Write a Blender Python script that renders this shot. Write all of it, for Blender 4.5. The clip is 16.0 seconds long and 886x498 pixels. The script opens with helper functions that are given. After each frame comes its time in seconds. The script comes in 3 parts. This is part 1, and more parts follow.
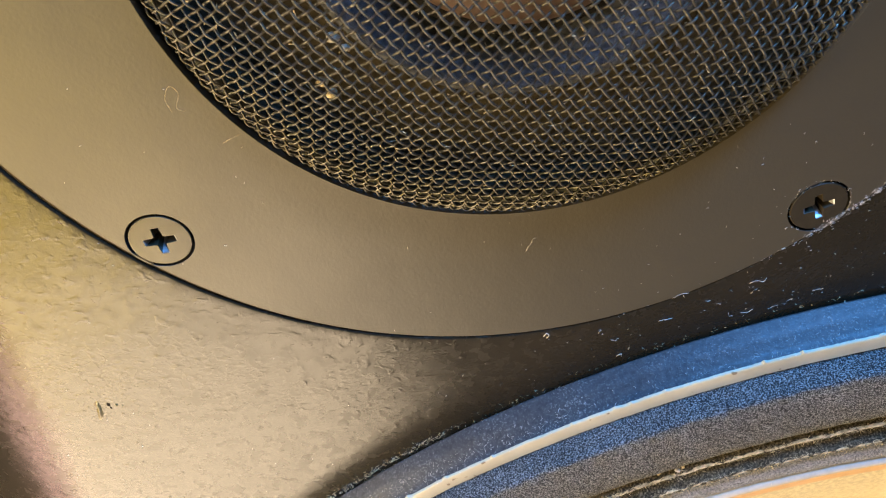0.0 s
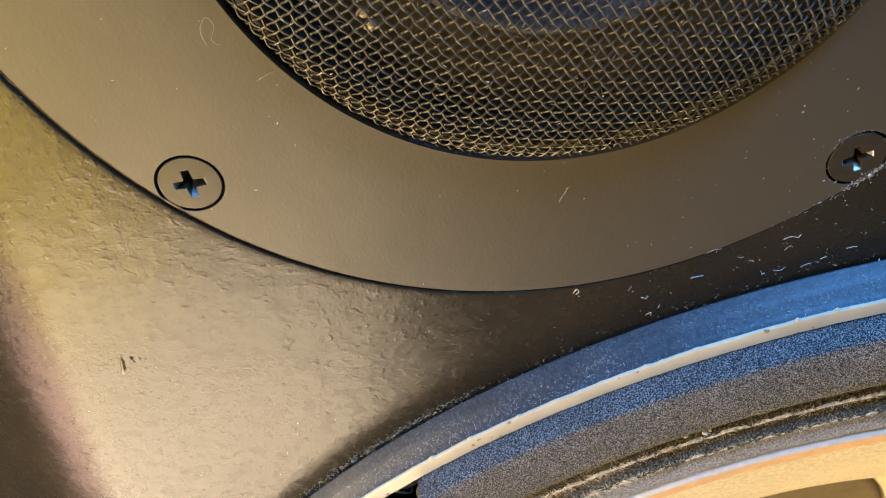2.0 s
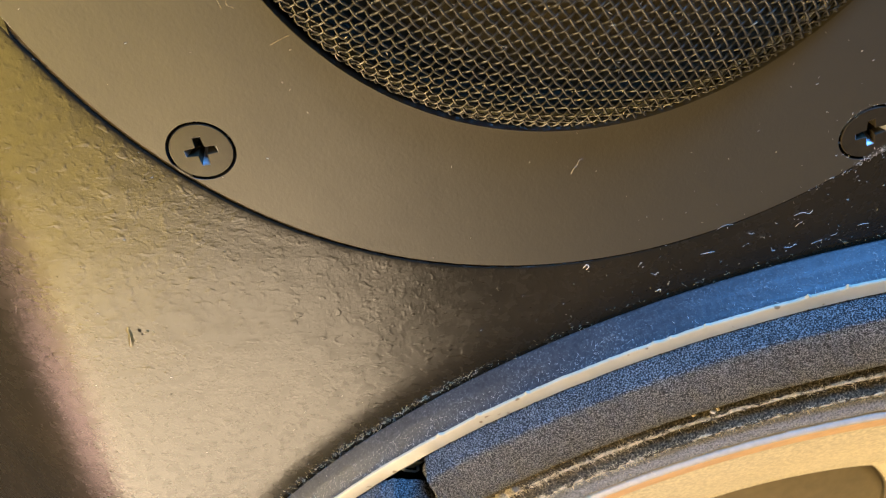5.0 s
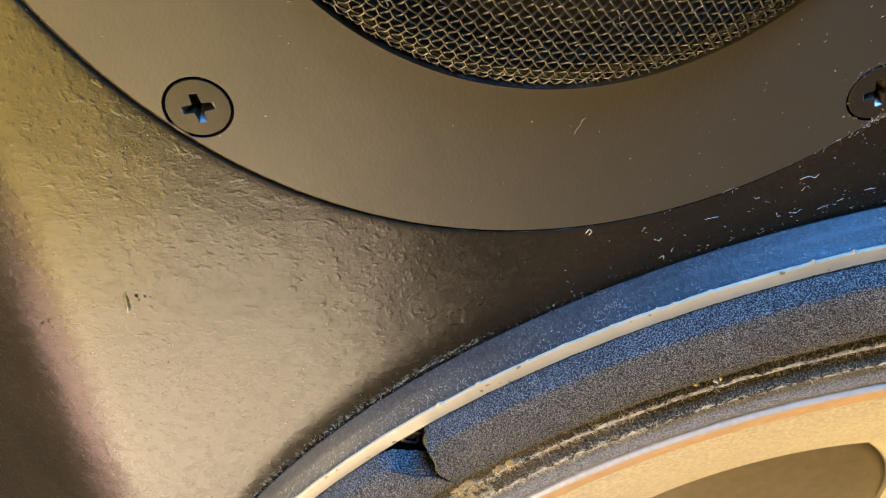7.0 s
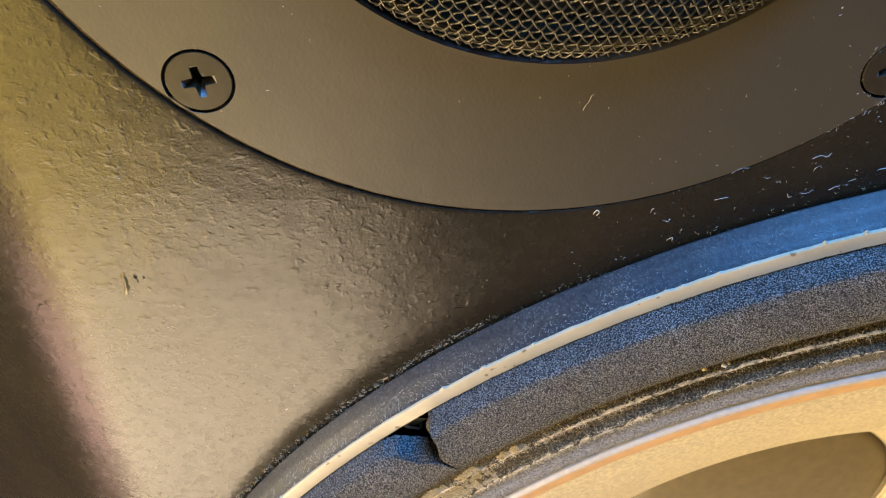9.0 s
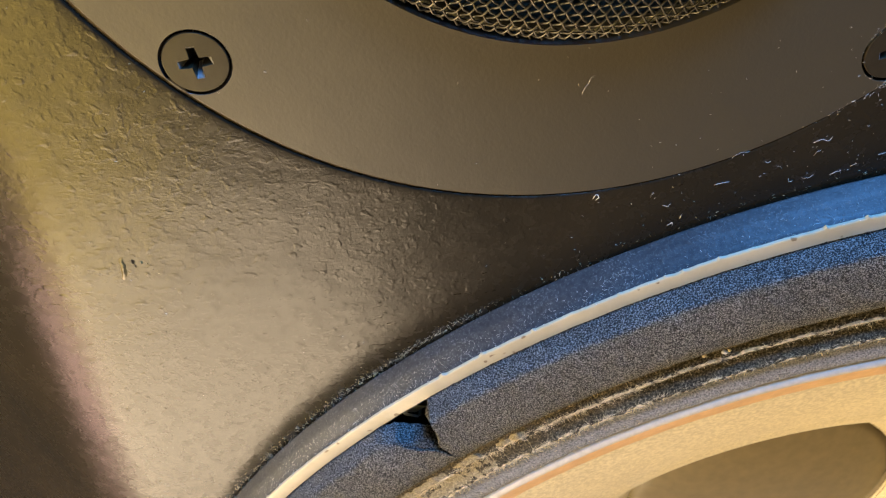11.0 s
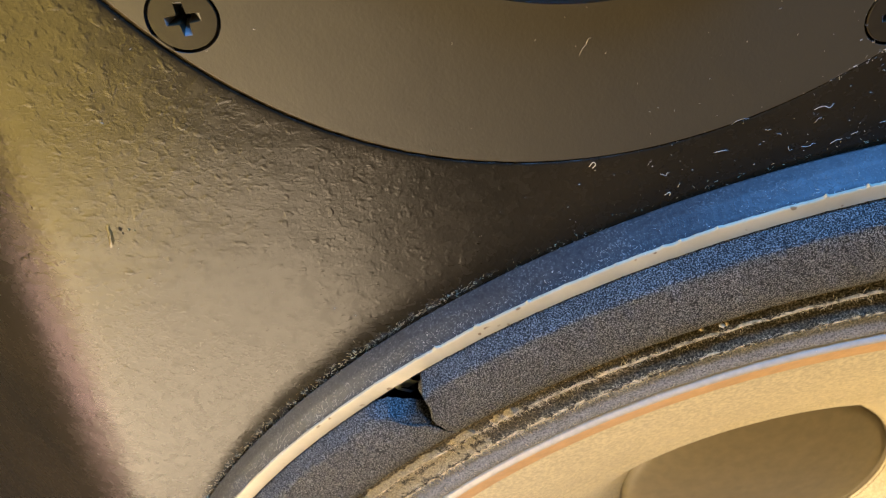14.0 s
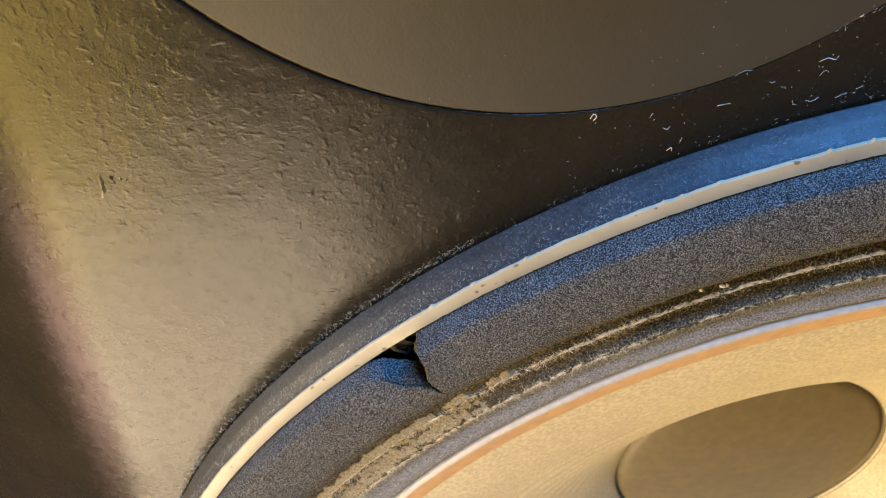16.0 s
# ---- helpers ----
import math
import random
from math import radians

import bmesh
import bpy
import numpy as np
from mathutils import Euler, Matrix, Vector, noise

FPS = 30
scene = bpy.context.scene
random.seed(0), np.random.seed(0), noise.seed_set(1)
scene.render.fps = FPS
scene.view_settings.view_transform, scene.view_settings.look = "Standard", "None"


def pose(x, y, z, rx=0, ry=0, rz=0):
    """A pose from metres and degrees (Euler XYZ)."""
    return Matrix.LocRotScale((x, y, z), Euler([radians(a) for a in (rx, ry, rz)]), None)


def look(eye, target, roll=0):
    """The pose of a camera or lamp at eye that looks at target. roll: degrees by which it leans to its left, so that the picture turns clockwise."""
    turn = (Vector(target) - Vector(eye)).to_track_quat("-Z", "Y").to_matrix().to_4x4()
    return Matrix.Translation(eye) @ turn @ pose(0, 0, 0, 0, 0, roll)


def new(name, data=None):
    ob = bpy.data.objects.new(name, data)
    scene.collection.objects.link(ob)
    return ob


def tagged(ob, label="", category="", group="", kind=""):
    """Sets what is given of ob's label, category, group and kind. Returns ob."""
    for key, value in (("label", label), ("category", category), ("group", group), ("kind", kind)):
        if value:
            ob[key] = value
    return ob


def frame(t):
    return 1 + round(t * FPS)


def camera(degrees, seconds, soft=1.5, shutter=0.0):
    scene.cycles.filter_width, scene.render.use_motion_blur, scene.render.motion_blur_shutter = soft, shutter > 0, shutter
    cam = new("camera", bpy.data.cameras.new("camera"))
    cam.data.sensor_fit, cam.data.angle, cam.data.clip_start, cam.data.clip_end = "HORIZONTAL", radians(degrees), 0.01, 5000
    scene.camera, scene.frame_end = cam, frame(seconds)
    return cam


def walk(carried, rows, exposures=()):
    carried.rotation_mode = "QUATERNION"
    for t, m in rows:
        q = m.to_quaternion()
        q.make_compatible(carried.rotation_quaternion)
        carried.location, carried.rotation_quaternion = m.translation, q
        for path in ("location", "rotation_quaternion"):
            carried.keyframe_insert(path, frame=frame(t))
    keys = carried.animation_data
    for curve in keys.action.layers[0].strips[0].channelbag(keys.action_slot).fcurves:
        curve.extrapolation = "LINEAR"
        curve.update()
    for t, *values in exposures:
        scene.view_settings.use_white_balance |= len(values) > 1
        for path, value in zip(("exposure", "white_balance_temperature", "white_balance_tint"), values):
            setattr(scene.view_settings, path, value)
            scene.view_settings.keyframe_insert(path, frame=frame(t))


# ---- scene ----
# The front of a loudspeaker, close up. Lengths of the drivers are in centimetres
# from the tweeter's axis and are turned into metres by cm().
cam = camera(60.01, 16.0, soft=1.15)
cam.data.dof.use_dof = True
cam.data.dof.focus_distance = 0.084
cam.data.dof.aperture_fstop = 80.0
PATH = [
    (0, (-0.01225, -0.06082, 0.43483), (-0.00438, 0.01491, 0.37000), 0.74),
    (0.5, (-0.01301, -0.06157, 0.43412), (-0.00523, 0.01414, 0.36926), 0.82),
    (1, (-0.01350, -0.06237, 0.43226), (-0.00570, 0.01315, 0.36717), 0.93),
    (1.5, (-0.01477, -0.06272, 0.43057), (-0.00705, 0.01285, 0.36554), 1.07),
    (2, (-0.01564, -0.06280, 0.43014), (-0.00790, 0.01270, 0.36502), 1.18),
    (2.5, (-0.01556, -0.06313, 0.43011), (-0.00778, 0.01223, 0.36483), 1.37),
    (3, (-0.01624, -0.06322, 0.42945), (-0.00821, 0.01214, 0.36421), 1.56),
    (3.5, (-0.01605, -0.06393, 0.42874), (-0.00805, 0.01170, 0.36381), 1.61),
    (4, (-0.01632, -0.06416, 0.42904), (-0.00854, 0.01143, 0.36404), 1.56),
    (6.5, (-0.01734, -0.06516, 0.42496), (-0.00940, 0.00971, 0.35915), 1.80),
    (7, (-0.01714, -0.06548, 0.42464), (-0.00927, 0.00920, 0.35861), 1.82),
    (7.5, (-0.01804, -0.06530, 0.42391), (-0.01001, 0.00925, 0.35774), 1.93),
    (8, (-0.01845, -0.06526, 0.42328), (-0.01050, 0.00925, 0.35706), 1.90),
    (8.5, (-0.01811, -0.06524, 0.42280), (-0.01002, 0.00912, 0.35643), 2.02),
    (11, (-0.01748, -0.06603, 0.42098), (-0.00967, 0.00808, 0.35429), 1.92),
    (11.5, (-0.01765, -0.06609, 0.42089), (-0.00976, 0.00780, 0.35397), 1.97),
    (12, (-0.01711, -0.06634, 0.42022), (-0.00921, 0.00748, 0.35323), 1.97),
    (12.5, (-0.01699, -0.06646, 0.42019), (-0.00902, 0.00728, 0.35312), 1.97),
    (13, (-0.01681, -0.06683, 0.41949), (-0.00885, 0.00697, 0.35248), 2.07),
    (13.5, (-0.01648, -0.06671, 0.41919), (-0.00849, 0.00681, 0.35189), 2.17),
    (14, (-0.01713, -0.06681, 0.41778), (-0.00890, 0.00677, 0.35056), 2.40),
    (14.5, (-0.01722, -0.06704, 0.41663), (-0.00894, 0.00637, 0.34923), 2.63),
    (15, (-0.01708, -0.06807, 0.41500), (-0.00854, 0.00532, 0.34760), 2.95),
    (15.5, (-0.01794, -0.06858, 0.41429), (-0.00903, 0.00439, 0.34649), 3.26),
    (16, (-0.01722, -0.06887, 0.41340), (-0.00856, 0.00425, 0.34573), 3.19),
]
walk(cam, [(t, look(eye, target, roll)) for t, eye, target, roll in PATH],
     exposures=((0.0, 0.48), (2.0, 0.41), (4.0, 0.34), (7.0, 0.26), (11.0, 0.13), (16.0, 0.0)))

TWEETER_Z = 0.42


# ---- light ----
world = bpy.data.worlds.new("room_air")
scene.world = world
world.use_nodes = True
world.node_tree.nodes["Background"].inputs[0].default_value = (0.55, 0.62, 0.75, 1)
world.node_tree.nodes["Background"].inputs[1].default_value = 0.02


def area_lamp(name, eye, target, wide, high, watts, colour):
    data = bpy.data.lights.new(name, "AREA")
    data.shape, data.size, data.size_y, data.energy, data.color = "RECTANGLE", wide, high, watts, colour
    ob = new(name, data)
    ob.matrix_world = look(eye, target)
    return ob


# cool daylight from a window high in front, unseen warm lamp light from low in front and from the left,
# plus two fills added out of view: a warm one close at the left, a small pink one low down
area_lamp("window_light", (0.26, -0.27, 1.45), (0.05, -0.01, 0.34), 0.6, 0.24, 36, (0.10, 0.38, 1.0))
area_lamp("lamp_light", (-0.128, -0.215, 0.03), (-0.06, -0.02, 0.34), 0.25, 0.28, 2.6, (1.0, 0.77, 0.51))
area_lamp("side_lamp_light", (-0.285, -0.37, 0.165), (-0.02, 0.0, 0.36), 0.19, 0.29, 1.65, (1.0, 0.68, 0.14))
# added fill: brightens left-facing surfaces, stands for no known lamp
area_lamp("left_fill_light", (-0.27, -0.085, 0.335), (-0.02, 0.0, 0.32), 0.09, 0.12, 0.85, (1.0, 0.78, 0.45))
# added for the pink tint low on the baffle; its source is unseen
area_lamp("pink_fill_light", (-0.30, -0.18, 0.04), (-0.06, 0.0, 0.33), 0.10, 0.16, 0.36, (1.0, 0.58, 0.48))



# ---- materials ----
def material(name, colour, rough=0.5, metal=0.0, spec=0.5):
    m = bpy.data.materials.new(name)
    m.use_nodes = True
    nt = m.node_tree
    b = nt.nodes["Principled BSDF"]
    b.inputs["Base Color"].default_value = (*colour, 1)
    b.inputs["Roughness"].default_value = rough
    b.inputs["Metallic"].default_value = metal
    b.inputs["Specular IOR Level"].default_value = spec
    tc = nt.nodes.new("ShaderNodeTexCoord")
    return m, nt, b, tc.outputs["Object"]


def noise_node(nt, coord, scale, detail=3.0, rough=0.55, stretch=(1, 1, 1), distortion=0.0):
    mp = nt.nodes.new("ShaderNodeMapping")
    mp.inputs["Scale"].default_value = stretch
    nt.links.new(coord, mp.inputs["Vector"])
    n = nt.nodes.new("ShaderNodeTexNoise")
    n.inputs["Scale"].default_value = scale
    n.inputs["Detail"].default_value = detail
    n.inputs["Roughness"].default_value = rough
    n.inputs["Distortion"].default_value = distortion
    nt.links.new(mp.outputs[0], n.inputs["Vector"])
    return n.outputs["Fac"]


def ramp(nt, fac, *stops):
    r = nt.nodes.new("ShaderNodeValToRGB")
    while len(r.color_ramp.elements) < len(stops):
        r.color_ramp.elements.new(0.5)
    for e, (at, c) in zip(r.color_ramp.elements, stops):
        e.position, e.color = at, (*c, 1) if len(c) == 3 else c
    nt.links.new(fac, r.inputs[0])
    return r.outputs[0]


def grey(v):
    return (v, v, v)


def maths(nt, op, a, b):
    n = nt.nodes.new("ShaderNodeMath")
    n.operation = op
    for i, v in enumerate((a, b)):
        if isinstance(v, (int, float)):
            n.inputs[i].default_value = v
        else:
            nt.links.new(v, n.inputs[i])
    return n.outputs[0]


def bump(nt, b, *layers):
    """layers: (height, strength, metres)"""
    last = None
    for height, strength, dist in layers:
        n = nt.nodes.new("ShaderNodeBump")
        n.inputs["Strength"].default_value = strength
        n.inputs["Distance"].default_value = dist
        nt.links.new(height, n.inputs["Height"])
        if last is not None:
            nt.links.new(last, n.inputs["Normal"])
        last = n.outputs["Normal"]
    nt.links.new(last, b.inputs["Normal"])


def paint_material():
    m, nt, b, co = material("baffle_paint", (0.022, 0.019, 0.016), 0.24, spec=0.30)
    big = noise_node(nt, co, 60, 2)
    lumps = noise_node(nt, co, 520, 3, 0.55, (1, 1, 1.1), 0.2)
    grains = ramp(nt, noise_node(nt, co, 1050, 2, 0.5, (1, 1, 1), 0.1), (0.52, grey(0)), (0.72, grey(1)))
    drops = ramp(nt, noise_node(nt, co, 640, 1, 0.5, (1, 1, 1.1), 0.2), (0.64, grey(0)), (0.72, grey(1)))
    fine = noise_node(nt, co, 3000, 2, 0.6)
    nt.links.new(ramp(nt, big, (0.3, (0.022, 0.017, 0.010)), (0.7, (0.016, 0.013, 0.008))), b.inputs["Base Color"])
    nt.links.new(ramp(nt, lumps, (0.3, grey(0.23)), (0.7, grey(0.30))), b.inputs["Roughness"])
    bump(nt, b, (big, 0.22, 0.0012), (lumps, 0.10, 0.00034), (drops, 0.18, 0.00012), (grains, 0.14, 0.00013), (fine, 0.18, 0.00008))
    return m


def plate_material():
    m, nt, b, co = material("plate_paint", (0.020, 0.018, 0.016), 0.30, spec=0.56)
    cloud = noise_node(nt, co, 90, 3)
    grain = noise_node(nt, co, 2600, 2, 0.6)
    nt.links.new(ramp(nt, cloud, (0.3, (0.047, 0.039, 0.024)), (0.7, (0.040, 0.033, 0.021))), b.inputs["Base Color"])
    nt.links.new(ramp(nt, cloud, (0.3, grey(0.44)), (0.7, grey(0.49))), b.inputs["Roughness"])
    bump(nt, b, (cloud, 0.25, 0.0006), (grain, 0.18, 0.00011))
    return m


def rubber_material():
    m, nt, b, co = material("frame_plastic", (0.02, 0.02, 0.022), 0.33, spec=0.40)
    haze = noise_node(nt, co, 160, 4, 0.65)
    fine = noise_node(nt, co, 1500, 3, 0.6)
    dust = ramp(nt, noise_node(nt, co, 3600, 2, 0.65), (0.54, grey(0)), (0.72, grey(1)))
    mix = nt.nodes.new("ShaderNodeMixRGB")
    nt.links.new(maths(nt, "MULTIPLY", dust, ramp(nt, haze, (0.38, grey(0.12)), (0.64, grey(0.75)))), mix.inputs[0])
    nt.links.new(ramp(nt, fine, (0.35, (0.022, 0.022, 0.023)), (0.65, (0.044, 0.043, 0.043))), mix.inputs[1])
    mix.inputs[2].default_value = (0.24, 0.24, 0.22, 1)
    nt.links.new(mix.outputs[0], b.inputs["Base Color"])
    nt.links.new(ramp(nt, haze, (0.3, grey(0.42)), (0.7, grey(0.58))), b.inputs["Roughness"])
    bump(nt, b, (haze, 0.22, 0.0005), (fine, 0.25, 0.00015), (dust, 0.3, 0.0001))
    return m


def gasket_material():
    m, nt, b, co = material("gasket_paper", (0.62, 0.55, 0.42), 0.40)
    cloud = noise_node(nt, co, 240, 4, 0.6)
    spots = ramp(nt, noise_node(nt, co, 700, 1, 0.4), (0.70, grey(0)), (0.74, grey(1)))
    mix = nt.nodes.new("ShaderNodeMixRGB")
    nt.links.new(spots, mix.inputs[0])
    nt.links.new(ramp(nt, cloud, (0.3, (0.50, 0.435, 0.30)), (0.7, (0.41, 0.355, 0.24))), mix.inputs[1])
    mix.inputs[2].default_value = (0.20, 0.14, 0.08, 1)
    nt.links.new(mix.outputs[0], b.inputs["Base Color"])
    bump(nt, b, (cloud, 0.3, 0.0004))
    return m


def foam_material():
    m, nt, b, co = material("foam", (0.05, 0.048, 0.045), 0.85, spec=0.3)
    cells = nt.nodes.new("ShaderNodeTexVoronoi")
    cells.inputs["Scale"].default_value = 7000
    nt.links.new(co, cells.inputs["Vector"])
    soft = noise_node(nt, co, 6300, 2, 0.7)
    cloud = noise_node(nt, co, 120, 3)
    tone = ramp(nt, soft, (0.41, (0.008, 0.008, 0.008)), (0.50, (0.038, 0.038, 0.037)), (0.61, (0.34, 0.335, 0.32)))
    mix = nt.nodes.new("ShaderNodeMixRGB")
    mix.blend_type = "MULTIPLY"
    mix.inputs[0].default_value = 1.0
    nt.links.new(tone, mix.inputs[1])
    nt.links.new(ramp(nt, cloud, (0.3, grey(0.8)), (0.7, grey(1.0))), mix.inputs[2])
    nt.links.new(mix.outputs[0], b.inputs["Base Color"])
    bump(nt, b, (cells.outputs["Distance"], 0.9, 0.00022), (soft, 0.6, 0.00018))
    return m


def dusty_foam_material():
    m, nt, b, co = material("dusty_foam", (0.12, 0.10, 0.07), 0.9, spec=0.2)
    soft = noise_node(nt, co, 4200, 3, 0.7)
    cloud = noise_node(nt, co, 300, 3)
    tone = ramp(nt, soft, (0.38, (0.030, 0.025, 0.016)), (0.52, (0.110, 0.092, 0.060)), (0.66, (0.36, 0.30, 0.20)))
    mix = nt.nodes.new("ShaderNodeMixRGB")
    mix.blend_type = "MULTIPLY"
    mix.inputs[0].default_value = 1.0
    nt.links.new(tone, mix.inputs[1])
    nt.links.new(ramp(nt, cloud, (0.3, grey(0.55)), (0.7, grey(1.0))), mix.inputs[2])
    nt.links.new(mix.outputs[0], b.inputs["Base Color"])
    bump(nt, b, (soft, 0.9, 0.0004))
    return m


def cone_material():
    m, nt, b, co = material("cone_gold", (0.62, 0.42, 0.17), 0.42)
    grain = noise_node(nt, co, 1500, 3, 0.6)
    cloud = noise_node(nt, co, 60, 2)
    mix = nt.nodes.new("ShaderNodeMixRGB")
    mix.blend_type = "MULTIPLY"
    mix.inputs[0].default_value = 1.0
    nt.links.new(ramp(nt, grain, (0.38, (0.52, 0.44, 0.27)), (0.62, (0.72, 0.62, 0.40))), mix.inputs[1])
    nt.links.new(ramp(nt, cloud, (0.3, grey(0.88)), (0.7, grey(1.0))), mix.inputs[2])
    nt.links.new(mix.outputs[0], b.inputs["Base Color"])
    bump(nt, b, (grain, 0.25, 0.0002))
    return m


def plain_material(name, colour, rough, metal=0.0, scale=500, spread=0.25, height=0.0002):
    m, nt, b, co = material(name, colour, rough, metal)
    n = noise_node(nt, co, scale, 3, 0.6)
    low = tuple(v * (1 - spread) for v in colour)
    high = tuple(min(1, v * (1 + spread)) for v in colour)
    nt.links.new(ramp(nt, n, (0.3, low), (0.7, high)), b.inputs["Base Color"])
    bump(nt, b, (n, 0.4, height))
    return m


PAINT = paint_material()
PLATE = plate_material()
FRAME = rubber_material()
GASKET = gasket_material()
FOAM = foam_material()
DUSTY = dusty_foam_material()
CONE = cone_material()
CAP = plain_material("cap_felt", (0.175, 0.14, 0.078), 0.5, scale=350, spread=0.12)
GLUE = plain_material("glue_bead", (0.58, 0.36, 0.17), 0.45, scale=500, spread=0.12)
EDGE = plain_material("cone_edge", (0.46, 0.40, 0.32), 0.5, scale=800, spread=0.1)
WIRE = plain_material("wire_enamel", (0.095, 0.087, 0.070), 0.38, metal=0.55, scale=1500, spread=0.4, height=0.00005)
SCREW = plain_material("screw_black", (0.028, 0.022, 0.013), 0.30, metal=0.0, scale=900, spread=0.15, height=0.00006)
SCREW.node_tree.nodes["Principled BSDF"].inputs["Specular IOR Level"].default_value = 0.38
# near-black, so slots and hollows carry their shade in the colour
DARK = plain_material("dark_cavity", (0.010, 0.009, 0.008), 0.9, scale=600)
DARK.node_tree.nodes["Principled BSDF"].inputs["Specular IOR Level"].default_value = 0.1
# pale metal that puts a glint into the black screws' slots
SLOT_GLINT = plain_material("slot_glint", (0.38, 0.38, 0.38), 0.35, metal=0.6, scale=1500)
FELT = plain_material("dusty_felt", (0.045, 0.047, 0.054), 0.85, scale=1500, spread=0.6, height=0.0004)
COPPER = plain_material("copper_dome", (0.10, 0.062, 0.040), 0.5, metal=0.4, scale=300, spread=0.15)
FUZZ = plain_material("grey_fuzz", (0.19, 0.19, 0.195), 0.9, scale=4800, spread=0.8, height=0.0005)
# dusty brown kept dark and low in blue for the mesh's shade
BROWN = plain_material("shaded_brown_dust", (0.032, 0.026, 0.016), 0.95, scale=900, spread=0.5)
BROWN.node_tree.nodes["Principled BSDF"].inputs["Specular IOR Level"].default_value = 0.05
GAP = plain_material("gap_dust", (0.085, 0.066, 0.042), 0.95, scale=1500, spread=0.6, height=0.0003)
RIDGE = plain_material("tan_ridge", (0.46, 0.37, 0.23), 0.95, scale=1700, spread=0.8, height=0.0006)
# lint made paler for the warm light that reaches these grooves
MATTED = plain_material("lit_matted_lint", (0.27, 0.225, 0.14), 0.95, scale=5200, spread=0.75, height=0.0004)
COLLAR = plain_material("collar_grey", (0.26, 0.26, 0.25), 0.6, scale=500)
METAL = plain_material("basket_metal", (0.30, 0.32, 0.34), 0.45, metal=0.3, scale=400)
# yellowed so that raised paint carries the side lamp's highlight
SCAR = plain_material("lit_raised_paint", (0.11, 0.088, 0.036), 0.30, scale=900, spread=0.3)
TAN = plain_material("tan_lint", (0.55, 0.45, 0.27), 0.85, scale=900, spread=0.3)
LINT = plain_material("lint", (0.74, 0.61, 0.39), 0.8, scale=900, spread=0.2)
GREY_LINT = plain_material("grey_lint", (0.60, 0.56, 0.50), 0.8, scale=900, spread=0.2)
for fluffy in (TAN, LINT, GREY_LINT, DUSTY, FUZZ, RIDGE, MATTED):
    fluffy.node_tree.nodes["Principled BSDF"].inputs["Specular IOR Level"].default_value = 0.12
# unseen room surfaces, near-black to keep reflections and bounced light low
WALL = plain_material("wall_paint", (0.05, 0.045, 0.04), 0.8, scale=60, spread=0.05)
FLOOR = plain_material("floor_wood", (0.06, 0.04, 0.025), 0.5, scale=30, spread=0.2)
SIDES = plain_material("cabinet_vinyl", (0.03, 0.025, 0.02), 0.45, scale=200)


# ---- building helpers ----
def cm(x, y, z):
    """Centimetres from the tweeter's axis on the baffle's face to the world."""
    return Vector((x * 0.01, y * 0.01, TWEETER_Z + z * 0.01))


def finish(name, bm, mat, parent=None, label="", smooth=True):
    me = bpy.data.meshes.new(name)
    bm.normal_update()
    bm.to_mesh(me)
    bm.free()
    if smooth:
        me.polygons.foreach_set("use_smooth", [True] * len(me.polygons))
    for one in mat if isinstance(mat, (list, tuple)) else (mat,):
        me.materials.append(one)
    ob = new(name, me)
    ob.parent = parent
    if label:
        tagged(ob, label=label)
    return ob


def part(name, bm, mat, parent, label="", smooth=True):
    return finish(name, bm, mat, parent, label, smooth)


def lathe(bm, centre, profile, steps=360, start=0.0, end=360.0, closed=False, wobble=0.0, skew=0.0):
    """Turns (radius, y) rows round an axis along y through centre (x, z), all in centimetres."""
    full = abs(end - start) >= 360
    count = steps if full else steps + 1
    rings = []
    for r, y in profile:
        row = []
        for i in range(count):
            a = radians(start + (end - start) * i / steps)
            rr = r + wobble * (noise.noise((math.cos(a) * 40, math.sin(a) * 40, r * 0.9)) + 0.5 * noise.noise((math.cos(a) * 170, math.sin(a) * 170, r * 3)) if wobble else 0)
            row.append(bm.verts.new(cm(centre[0] + skew * (y + 0.4) / 3.3 + rr * math.cos(a), y, centre[1] + rr * math.sin(a))))
        rings.append(row)
    pairs = list(zip(rings, rings[1:])) + ([(rings[-1], rings[0])] if closed else [])
    faces = []
    for lower, upper in pairs:
        for i in range(steps):
            j = (i + 1) % count
            faces.append(bm.faces.new((lower[i], lower[j], upper[j], upper[i])))
    return rings, faces


def rounded(points, radius, steps=4):
    """Rounds the inner corners of a profile of (radius, y) rows."""
    out = [points[0]]
    for a, b, c in zip(points, points[1:], points[2:]):
        va, vb, vc = Vector(a), Vector(b), Vector(c)
        d = min(radius, (va - vb).length * 0.45, (vc - vb).length * 0.45)
        p, q = vb + (va - vb).normalized() * d, vb + (vc - vb).normalized() * d
        for i in range(steps + 1):
            t = i / steps
            out.append(tuple((1 - t) ** 2 * p + 2 * t * (1 - t) * vb + t * t * q))
    return out + [points[-1]]


def smooth_profile(points, steps=6):
    """A Catmull-Rom curve through (radius, y) rows."""
    pts = [Vector(p) for p in points]
    pts = [2 * pts[0] - pts[1]] + pts + [2 * pts[-1] - pts[-2]]
    out = []
    for p0, p1, p2, p3 in zip(pts, pts[1:], pts[2:], pts[3:]):
        for i in range(steps):
            t = i / steps
            out.append(tuple(0.5 * (2 * p1 + (p2 - p0) * t + (2 * p0 - 5 * p1 + 4 * p2 - p3) * t * t + (3 * p1 - p0 - 3 * p2 + p3) * t ** 3)))
    return out + [tuple(pts[-2])]


